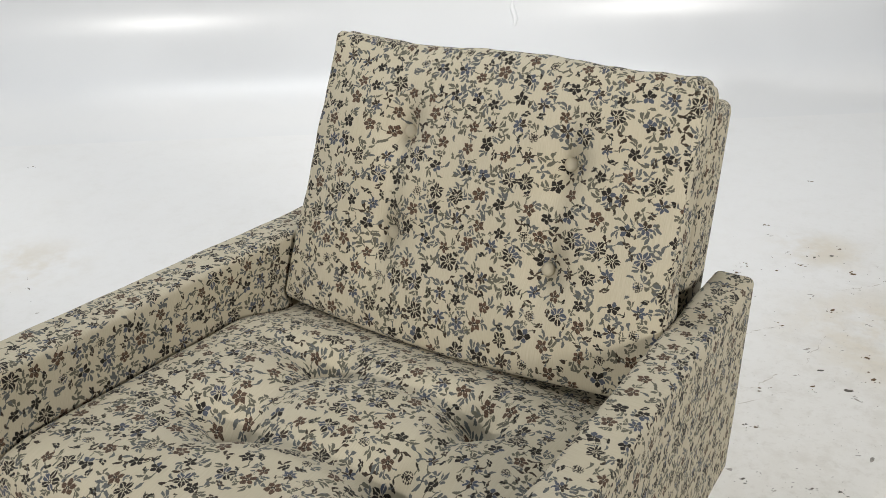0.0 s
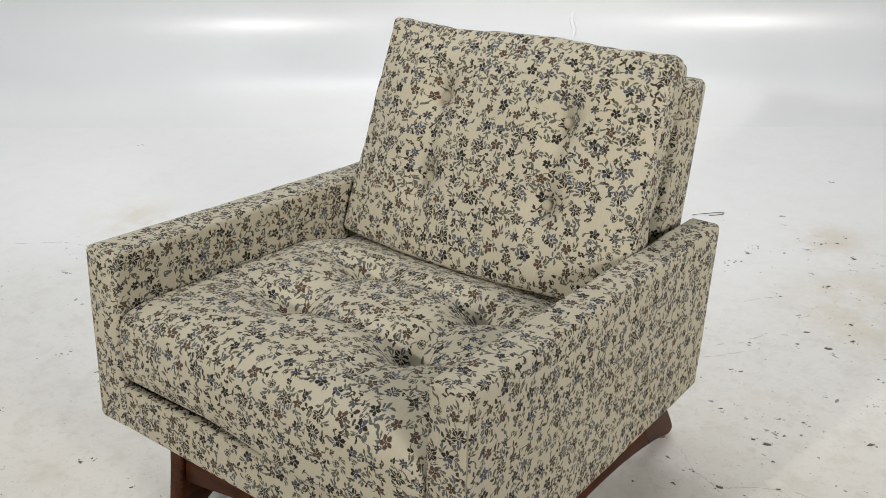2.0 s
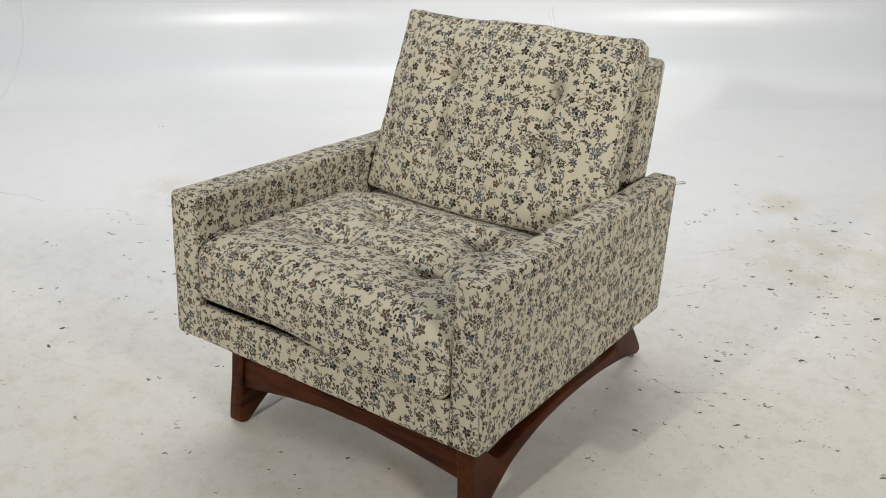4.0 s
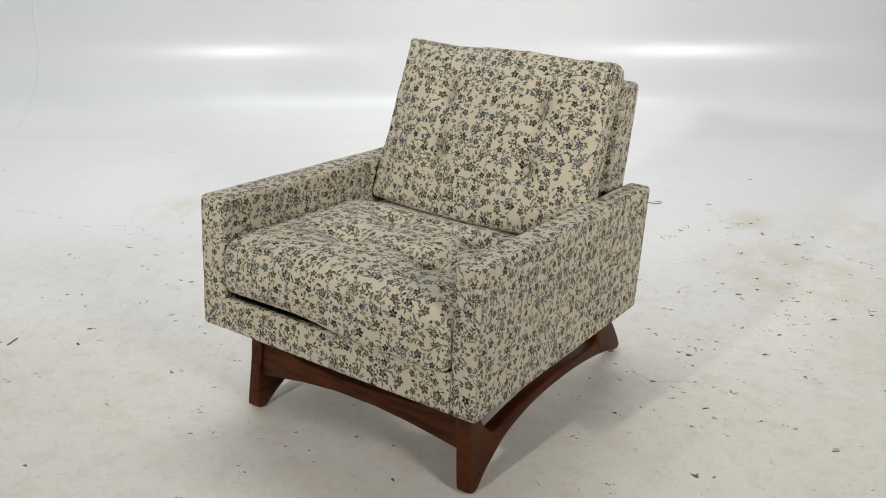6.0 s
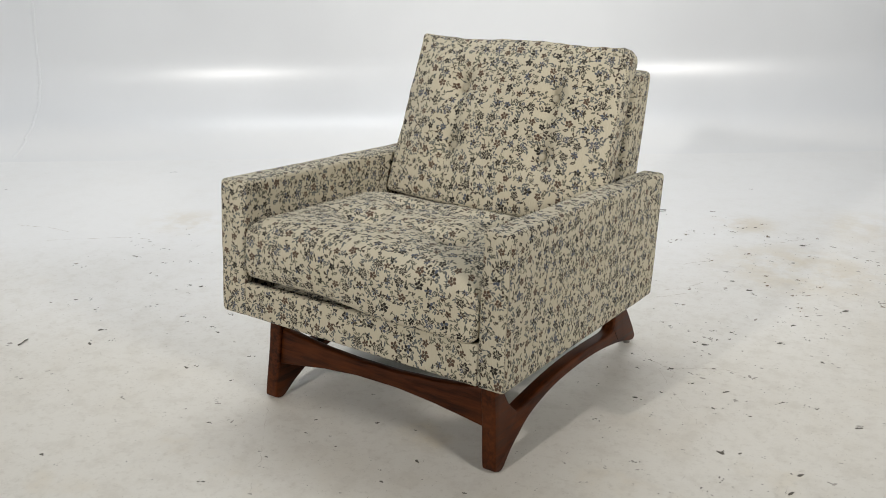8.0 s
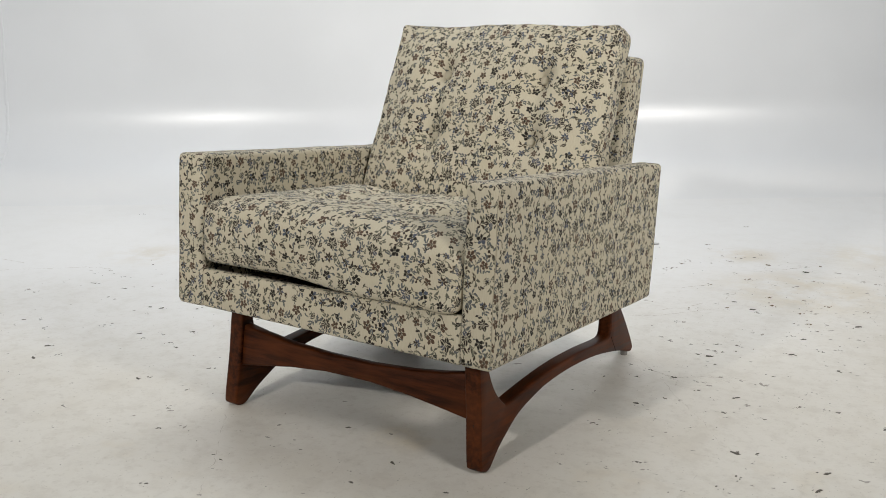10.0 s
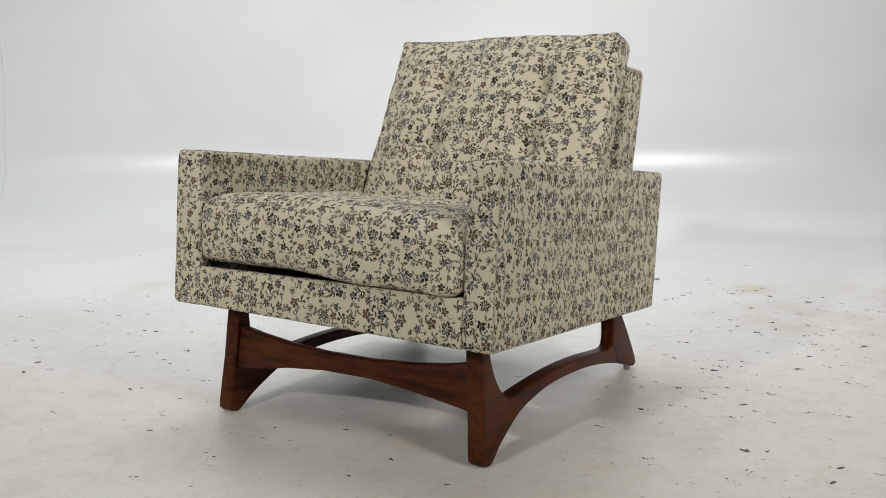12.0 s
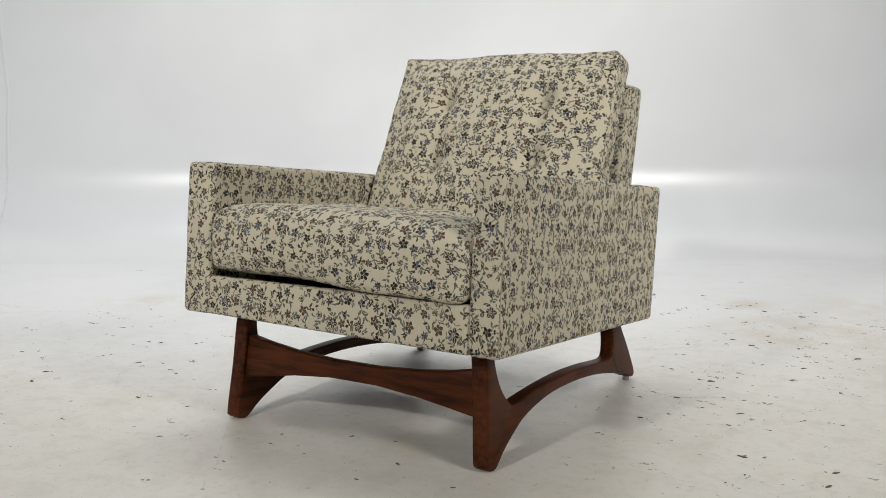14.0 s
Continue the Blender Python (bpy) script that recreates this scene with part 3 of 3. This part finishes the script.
def cushion_shape(v):
    v = v.copy()
    turn = 0.029 if v.x > 0 else 0.008      # rounded corners, more so on one side
    for low in (False, True):
        px = (abs(v.x) - (CUSHION_W - turn)) / turn
        pz = (turn - v.z if low else v.z - CUSHION_H + turn) / turn
        if px > 0 and pz > 0:
            fit = max(px, pz) / math.hypot(px, pz)
            v.x = math.copysign(CUSHION_W - turn + px * fit * turn, v.x)
            v.z = turn - pz * fit * turn if low else CUSHION_H - turn + pz * fit * turn
    x, z = v.x / CUSHION_W, min(max(v.z / CUSHION_H, 0), 1)
    body = (1 - abs(x) ** 3.5) * (1 - abs(2 * z - 1) ** 4)
    front = 1 if v.y < CUSHION_T / 2 else 0
    pit = sum(0.018 * math.exp(-((v.x - a) ** 2 + (v.z - b) ** 2) / 0.0015) + 0.014 * math.exp(-((v.x - a) ** 2 + (v.z - b) ** 2) / 0.00045) for a, b in BACK_PITS)
    for a in (-0.134, 0.140):
        pit += 0.012 * math.exp(-((v.x - a) / 0.022) ** 2) * math.exp(-((v.z - 0.235) / 0.15) ** 4)
    n = noise.noise(Vector((v.x * 7, v.z * 7, 1.7))) * 0.005 + noise.noise(Vector((v.x * 21, v.z * 15, 4.7))) * 0.0015
    y = v.y - front * (0.042 * body - pit + n) + (1 - front) * 0.022 * body
    sag = 0.004 * (1 - x * x) * max(0, z - 0.6) / 0.4
    sag += 0.0015 * math.sin(x * 7.0 + 0.8) * max(0, z - 0.85) / 0.15
    sag -= 0.007 * math.exp(-((x + 0.55) / 0.30) ** 2) * max(0, z - 0.7) / 0.3
    ears = 0.006 * (abs(x) ** 6) * max(0, z - 0.5)
    wide = v.x * (1 + (0.035 if v.x > 0 else 0.050) * (1 - z) - 0.01 * math.sin(math.pi * z))
    drop = 0.0045 * front * min(max((z - 0.8) / 0.2, 0), 1) ** 2
    pucker = min(max((abs(x) - 0.8) / 0.2, 0), 1) * math.copysign(0.0035, x) * noise.noise(Vector((x * 2, v.z * 26, 5.3)))
    peak = min(max((z - 0.9) / 0.1, 0), 1) * 0.0025 * noise.noise(Vector((v.x * 24, 2.2, 7.1)))
    wide, sag = wide + pucker, sag + peak
    # the lower edge bellies forwards and down between the corners
    belly = (1 - min(z / 0.35, 1)) ** 2 * (1 - x * x)
    return Vector((wide, y - 0.022 * belly * front, v.z + sag + ears + n * 0.4 - drop - 0.016 * belly))


cushion = part("back_cushion", soft_box((-CUSHION_W, 0, 0), (CUSHION_W, CUSHION_T, CUSHION_H), 0.011, 0.008, cushion_shape, "front", (0.61, 0.07)), FABRIC, chair, "plump floral back cushion with four covered buttons")
cushion.matrix_local = CUSHION


def button():
    bm = bmesh.new()
    cloth = bm.loops.layers.uv.new("cloth")
    rings = []
    for r, h in ((0.0100, -0.006), (0.0110, 0.0), (0.0100, 0.0030), (0.0068, 0.0050), (0.0034, 0.0057)):
        rings.append([bm.verts.new((r * math.cos(a), -h, r * math.sin(a))) for a in (2 * math.pi * j / 20 for j in range(20))])
    for a, b in zip(rings, rings[1:]):
        for j in range(20):
            bm.faces.new((a[j], a[(j + 1) % 20], b[(j + 1) % 20], b[j]))
    bm.faces.new(rings[-1])
    bmesh.ops.recalc_face_normals(bm, faces=bm.faces[:])
    for f in bm.faces:
        for loop in f.loops:
            loop[cloth].uv = (loop.vert.co.x + 0.013, loop.vert.co.z + 0.222)
    return bm



def edge_seam(points, parent, place):
    ob = part("seam", tube(points, 0.0011, 5), THREAD, parent, "fine stitched seam")
    ob.matrix_local = place
    return ob


def arm_line(side):
    shape = arm_shape if side > 0 else mirrored(arm_shape)
    x = side * (ARM_OUT + (0.009 if side < 0 else 0) - 0.0033)
    return [shape(Vector((x, 0.0033, 0.01 + 0.305 * i / 16))) for i in range(17)]


for side in (1, -1):
    edge_seam(arm_line(side), chair, TILTED)
edge_seam([cushion_shape(Vector((CUSHION_W - 0.004, 0.004, CUSHION_H * (0.03 + 0.94 * i / 30)))) for i in range(31)], cushion, Matrix())
edge_seam([cushion_shape(Vector((-CUSHION_W + 0.004, 0.004, CUSHION_H * (0.03 + 0.94 * i / 30)))) for i in range(31)], cushion, Matrix())
for a, b in BACK_PITS:
    ob = part("button", button(), CREAM_CLOTH, cushion, "cream covered button")
    ob.matrix_local = pose(a, cushion_shape(Vector((a, 0, b))).y - 0.006, b)
for a, b in SEAT_PITS:
    ob = part("button", button(), CREAM_CLOTH, seat, "cream covered button")
    ob.matrix_local = pose(a, b, seat_shape(Vector((a, b, 0.226))).z + 0.002, -90)

# the walnut base, in the body's tilted frame
FRAME = [(0.088, 0.0), (0.087, -0.12), (0.084, -0.225), (0.090, -0.243), (0.108, -0.249), (0.121, -0.246), (0.134, -0.236), (0.154, -0.219), (0.188, -0.197), (0.247, -0.166), (0.330, -0.144),
         (0.410, -0.132), (0.525, -0.126), (0.655, -0.129), (0.790, -0.145), (0.868, -0.163), (0.888, -0.161), (0.891, -0.144), (0.850, -0.081), (0.800, -0.018), (0.787, 0.0),
         (0.742, 0.0), (0.748, -0.050), (0.744, -0.083), (0.728, -0.098), (0.684, -0.101), (0.583, -0.099), (0.461, -0.102), (0.350, -0.112), (0.265, -0.123), (0.200, -0.132), (0.182, -0.125),
         (0.152, -0.097), (0.131, -0.060), (0.120, -0.020), (0.118, 0.0)]
def splayed(bm, side):
    """The side frame leans in towards the top."""
    for v in bm.verts:
        v.co.x -= side * 0.019 * (v.co.z + 0.24) / 0.24
    return bm


for side in (1, -1):
    tilt(part("side_frame", splayed(slab(smooth_line(FRAME), *sorted((side * 0.309, side * 0.345)), 0.0095, 4), side), WOOD, chair, "sculpted walnut side frame with legs"))


def stretcher():
    top = [(-0.300, -0.051), (-0.24, -0.062), (-0.16, -0.072), (-0.06, -0.078), (0.06, -0.078), (0.16, -0.072), (0.24, -0.062), (0.300, -0.051)]
    low = [(0.300, -0.147), (0.24, -0.138), (0.16, -0.127), (0.06, -0.118), (-0.06, -0.118), (-0.16, -0.127), (-0.24, -0.140), (-0.306, -0.150)]
    bm = slab(top + low, 0.096, 0.124, 0.005, 2)
    for v in bm.verts:
        v.co = Vector((v.co.y, v.co.x, v.co.z))
    bmesh.ops.recalc_face_normals(bm, faces=bm.faces[:])
    return bm


tilt(part("stretcher", stretcher(), WOOD_CROSS, chair, "arched walnut front stretcher"))


def outer(y, z):
    """A place on the outer face of the side frame that faces the camera."""
    return (0.3452 - 0.019 * (z + 0.24) / 0.24, y, z)


tilt(part("joint_line", tube([outer(0.7455 + 0.03 * i / 6, -0.0985 - 0.042 * i / 6) for i in range(7)], 0.0008, 5), SPLIT, chair, "dark glued joint in the walnut"))
tilt(part("wood_split", tube([(0.3212 + 0.0012 * math.sin(i * 1.9), 0.0865 + 0.0002 * i, -0.150 - 0.0045 * i) for i in range(8)], 0.0010, 5), SPLIT, chair, "short dark split in the walnut leg"))


def puck(r, z0, z1):
    bm = bmesh.new()
    bmesh.ops.create_cone(bm, cap_ends=True, segments=16, radius1=r, radius2=r, depth=z1 - z0)
    for v in bm.verts:
        v.co.z += (z0 + z1) / 2
    return bm


for x in (0.323, -0.323):
    part("glide", puck(0.009, 0.0, 0.018), GLIDE, chair, "small steel floor glide", False).location = (x, 0.852, 0)
    part("glide", puck(0.009, 0.0, 0.016), GLIDE, chair, "small steel floor glide", False).location = (x, 0.085, 0)


# ---- what lies on the floor ----
CHIPS_LARGE = [(-1.2, 0.2), (-1.06, 0.11), (-1.01, 0.03), (-1.09, 0.5), (-1.05, 0.51), (-0.65, 0.07), (0.31, 2.0), (0.35, 2.03), (0.55, 1.92), (0.92, 0.34), (0.74, 0.42), (0.99, 0.7), (0.16, 0.02), (0.47, 0.56),
               (0.66, 0.71), (0.92, 0.42), (0.81, 1.4), (0.7, 1.21), (0.7, 1.07), (0.44, 1.46), (0.51, 1.41), (0.49, 0.76), (0.49, 0.95), (0.52, 0.95)]
CHIPS_BY_WALL = [(-2.2, 1.45), (-1.48, 0.86), (-1.56, 0.67), (-1.46, 0.59), (-1.44, 0.7), (-1.37, 0.16), (-1.32, 0.22), (-1.28, 0.25), (-1.07, 0.31), (-1.06, 0.33), (-0.63, 0.09), (-0.66, -0.14), (-0.2, -0.3),
                 (-0.79, 0.3), (-1.44, 0.02), (-1.32, 0.6), (-1.26, 0.66), (-0.61, -0.42), (-0.38, -0.11), (-0.97, 0.08), (-0.8, 0.4), (-0.95, 0.56), (-0.55, 0.21), (-0.49, 0.08), (-0.74, 0.28), (-0.88, 0.29),
                 (-0.92, 0.31), (-0.86, 0.34), (-2.64, 0.86)]
CHIPS_BEHIND = [(0.14, 2.14), (0.24, 2.0), (0.36, 2.08), (0.15, 1.82), (0.16, 1.88), (0.29, 1.94), (0.24, 1.88), (0.14, 1.75), (0.12, 1.72), (0.42, 1.95), (0.58, 2.02), (0.41, 1.74), (0.6, 1.82), (0.32, 1.61),
                (0.2, 1.34), (0.52, 1.56), (0.62, 1.58), (0.55, 1.48), (0.7, 1.55), (0.81, 1.55), (0.64, 1.44), (0.68, 1.46), (0.44, 1.39), (0.34, 1.33), (0.37, 1.19), (0.68, 1.35), (0.9, 1.49), (0.19, 2.52)]
CHIPS_BESIDE = [(0.35, 1.19), (0.66, 1.33), (0.72, 1.3), (0.77, 1.13), (0.39, 1.02), (0.51, 1.05), (0.56, 1.07), (0.54, 1.0), (0.55, 0.9), (0.57, 1.02), (0.37, 0.79), (0.41, 0.72), (0.42, 0.78), (0.55, 0.76),
                (0.52, 0.62), (0.57, 0.71), (0.66, 0.61), (0.75, 0.62), (0.8, 0.73), (0.78, 0.44), (0.75, 0.26), (0.77, 0.32), (0.83, 1.01), (0.59, 0.82), (0.64, 0.82), (0.88, 0.74), (0.58, 0.28), (0.7, 0.89),
                (0.69, 0.82), (0.43, 0.41)]
CHIPS_IN_FRONT = [(-0.14, -0.02), (-0.16, 0.04), (-0.08, 0.0), (-0.18, -0.14), (-0.15, -0.15), (0.14, -0.09), (-0.02, 0.11), (0.08, 0.13), (0.32, -0.03), (-0.04, -0.03), (0.31, 0.56), (0.36, 0.58), (0.34, 0.68)]
rng = random.Random(7)


def flake(bm, x, y, size, turn, thin):
    """A flat broken chip with an uneven rim."""
    n = rng.randint(6, 9)
    rim = []
    for i in range(n):
        a = 2 * math.pi * i / n
        r = size * rng.uniform(0.40, 1.25)
        u, v = r * math.cos(a), r * thin * math.sin(a)
        rim.append((x + u * math.cos(turn) - v * math.sin(turn), y + u * math.sin(turn) + v * math.cos(turn)))
    low = [bm.verts.new((p[0], p[1], 0.0002)) for p in rim]
    high = [bm.verts.new((x + (p[0] - x) * 0.8, y + (p[1] - y) * 0.8, 0.0002 + size * rng.uniform(0.06, 0.22))) for p in rim]
    bm.faces.new(high)
    for i in range(n):
        bm.faces.new((low[i], low[(i + 1) % n], high[(i + 1) % n], high[i]))


def paint_chip(x, y, size, material, label):
    """One chip lying by itself."""
    bm = bmesh.new()
    flake(bm, 0, 0, size, rng.gauss(0.57, 0.45), rng.uniform(0.30, 0.62))
    ob = finish("paint_chip", bm, material, smooth=False)
    ob.location = (x, y, 0)
    return tagged(ob, label, "paint chip", "chips scattered on the floor")


def crumbs(places, areas):
    """Fragments round the chips and dust-fine bits between them."""
    bm = bmesh.new()
    for x, y in places:
        for _ in range(rng.choice((1, 2, 3, 4))):
            flake(bm, x + rng.gauss(0, 0.010), y + rng.gauss(0, 0.008), rng.uniform(0.0014, 0.0042), rng.uniform(0, math.pi), rng.uniform(0.3, 0.9))
    for (x0, x1), (y0, y1), count in areas:
        for _ in range(count):
            flake(bm, rng.uniform(x0, x1), rng.uniform(y0, y1), rng.uniform(0.001, 0.0024), rng.uniform(0, math.pi), rng.uniform(0.25, 0.8))
    return bm


for x, y in CHIPS_LARGE:
    paint_chip(x, y, rng.uniform(0.0080, 0.0115), CHIP, "large dark paint chip lying on the white floor")
for x, y in CHIPS_BY_WALL + CHIPS_BESIDE + CHIPS_IN_FRONT:
    paint_chip(x, y, rng.uniform(0.0038, 0.0068), CHIP, "small dark paint chip lying on the white floor")
for x, y in CHIPS_BEHIND:
    paint_chip(x, y, rng.uniform(0.0050, 0.0080), CHIP_BROWN, "small brown chip lying on the white floor")
AREAS = [((0.45, 1.3), (0.1, 2.0), 230), ((-0.2, 0.9), (1.1, 2.1), 60), ((-1.6, -0.45), (-0.3, 0.9), 80), ((-0.5, 0.5), (-0.7, 0.9), 60)]
tagged(finish("floor_crumbs", crumbs(CHIPS_LARGE + CHIPS_BESIDE + CHIPS_BY_WALL, AREAS), CHIP, smooth=False), "dark crumbs of paint scattered on the white floor", "debris", kind="stuff")
tagged(finish("floor_crumbs", crumbs(CHIPS_BEHIND, [((0.1, 0.9), (1.2, 2.1), 60)]), CHIP_BROWN, smooth=False), "brown crumbs scattered on the white floor", "debris", kind="stuff")


def scuffs():
    bm = bmesh.new()
    for (x0, x1), (y0, y1), count in [((0.42, 1.3), (0.1, 2.0), 150), ((-0.2, 0.9), (1.0, 2.1), 60), ((-1.7, -0.45), (-0.4, 0.9), 70), ((-0.6, 0.6), (-0.8, 0.8), 60)]:
        for _ in range(count):
            x, y, size = rng.uniform(x0, x1), rng.uniform(y0, y1), rng.choice((0.003, 0.004, 0.005, 0.009))
            for _ in range(rng.choice((1, 2, 3))):
                flake(bm, x + rng.gauss(0, size), y + rng.gauss(0, size * 0.7), size * rng.uniform(0.4, 1.0), rng.gauss(0.5, 0.8), rng.uniform(0.25, 0.7))
    for v in bm.verts:
        v.co.z = min(v.co.z, 0.0006)
    return bm


tagged(finish("floor_scuffs", scuffs(), SCUFF, smooth=False), "grey scuff marks and flaked spots in the white floor paint", "scuff", kind="stuff")

def crack(points, width):
    """A hairline break in the floor paint, wandering between the points."""
    bm = bmesh.new()
    line = []
    for (x0, y0), (x1, y1) in zip(points, points[1:]):
        for i in range(8):
            t = i / 8
            line.append((x0 + (x1 - x0) * t + rng.gauss(0, 0.0022), y0 + (y1 - y0) * t + rng.gauss(0, 0.0022)))
    line.append(points[-1])
    rows = []
    for i, (x, y) in enumerate(line):
        (xa, ya), (xb, yb) = line[max(0, i - 1)], line[min(len(line) - 1, i + 1)]
        side = Vector((ya - yb, xb - xa, 0)).normalized() * width * max(0.0, rng.uniform(-0.6, 1.0))
        rows.append((bm.verts.new((x - side.x, y - side.y, 0.0003)), bm.verts.new((x, y, 0.0004)), bm.verts.new((x + side.x, y + side.y, 0.0003))))
    for a, b in zip(rows, rows[1:]):
        bm.faces.new((a[0], a[1], b[1], b[0]))
        bm.faces.new((a[1], a[2], b[2], b[1]))
    bmesh.ops.recalc_face_normals(bm, faces=bm.faces[:])
    return bm


for run, width in (([(0.33, 0.87), (0.4, 0.81), (0.48, 0.72), (0.57, 0.61), (0.64, 0.53), (0.7, 0.45), (0.74, 0.42)], 0.0007),
                   ([(0.42, 0.78), (0.46, 0.77), (0.48, 0.76), (0.51, 0.74), (0.51, 0.71)], 0.0022),
                   ([(0.57, 0.81), (0.61, 0.8), (0.65, 0.83)], 0.0018),
                   ([(0.24, 1.51), (0.27, 1.56), (0.32, 1.61)], 0.0016), ([(0.42, 1.61), (0.41, 1.52), (0.40, 1.46)], 0.0016), ([(0.40, 1.84), (0.49, 1.93), (0.55, 1.99)], 0.0014),
                   ([(0.27, 1.27), (0.33, 1.33), (0.36, 1.40)], 0.0030), ([(0.21, 1.17), (0.28, 1.21), (0.35, 1.29), (0.42, 1.37)], 0.0018), ([(0.49, 0.76), (0.55, 0.80), (0.62, 0.83), (0.66, 0.83)], 0.0024),
                   ([(-0.31, 0.03), (-0.24, -0.06), (-0.16, -0.16), (-0.08, -0.28)], 0.0012), ([(-1.90, 0.53), (-1.80, 0.61), (-1.69, 0.69)], 0.0020),
                   ([(-2.16, 0.59), (-2.03, 0.63), (-1.91, 0.64)], 0.0022), ([(-1.7, 0.69), (-1.63, 0.73), (-1.56, 0.74)], 0.0022)):
    tagged(finish("floor_crack", crack(run, width), CRACK), "thin dark crack in the white floor paint", "crack", "cracks in the floor", kind="structure")
tagged(finish("thread_scrap", tube([(-0.10, 1.99, 0.002), (-0.075, 2.015, 0.003), (-0.050, 2.040, 0.003), (-0.030, 2.058, 0.003), (-0.020, 2.060, 0.003), (-0.018, 2.050, 0.002), (-0.030, 2.036, 0.002), (-0.052, 2.016, 0.002)], 0.0012), CHIP),
       "loose curl of dark thread on the floor", "thread")
tagged(finish("thread_scrap", tube([(-1.18, -0.09, 0.002), (-1.178, -0.08, 0.003), (-1.184, -0.065, 0.004), (-1.19, -0.05, 0.002)], 0.0018), CHIP), "short dark thread lying on the floor", "thread")


def ridge(line, width, rise):
    """A low rounded ridge of thick paint along a line on the backdrop."""
    bm = bmesh.new()
    rows = []
    for p, w in line:
        n = (stage(0, COVE_N, max(p.z, COVE_R)) - Vector((0, 0, 0)))
        out = (N_AX * (N_AX.dot(n) - N_AX.dot(p)) + Vector((0, 0, max(COVE_R - p.z, 0)))).normalized() if p.z < COVE_R else -N_AX
        rows.append([bm.verts.new(p + S_AX * (width * w * math.cos(a)) + out * (rise * w * math.sin(a) - 0.0005)) for a in (math.pi * j / 6 for j in range(7))])
    for a, b in zip(rows, rows[1:]):
        for j in range(6):
            bm.faces.new((a[j], a[j + 1], b[j + 1], b[j]))
    bmesh.ops.recalc_face_normals(bm, faces=bm.faces[:])
    return bm


def wall_seam():
    """The ridge where the backdrop's corner piece meets the flat wall, painted over."""
    line = [stage(-1.905 - 0.050 * max(0, 1 - z / 0.42) + 0.010 * math.sin(z * 9) + rng.gauss(0, 0.003), COVE_N + o, z) for o, z in cove_profile() if z > 0.004]
    fine = []
    for a, b in zip(line, line[1:]):
        fine += [(a.lerp(b, t / 6), rng.uniform(0.6, 1.2)) for t in range(6)]
    return ridge(fine + [(line[-1], 1.0)], 0.009, 0.0035)


tagged(finish("wall_seam", wall_seam(), WALL_PAINT), "painted-over seam ridge in the white backdrop corner", "seam", kind="structure")


def paint_ridge():
    """A dried run of paint on the curve behind the chair."""
    line = [(stage(0.667 + 0.006 * math.sin(j * 0.7), COVE_N + COVE_R * math.sin(a), COVE_R * (1 - math.cos(a))), 0.4 + 0.6 * math.sin(math.pi * j / 9))
            for j, a in ((j, radians(66 + 14 * j / 9)) for j in range(10))]
    return ridge(line, 0.012, 0.008)


tagged(finish("paint_ridge", paint_ridge(), WALL_PAINT), "dried white paint run on the backdrop curve", "paint run", kind="structure")
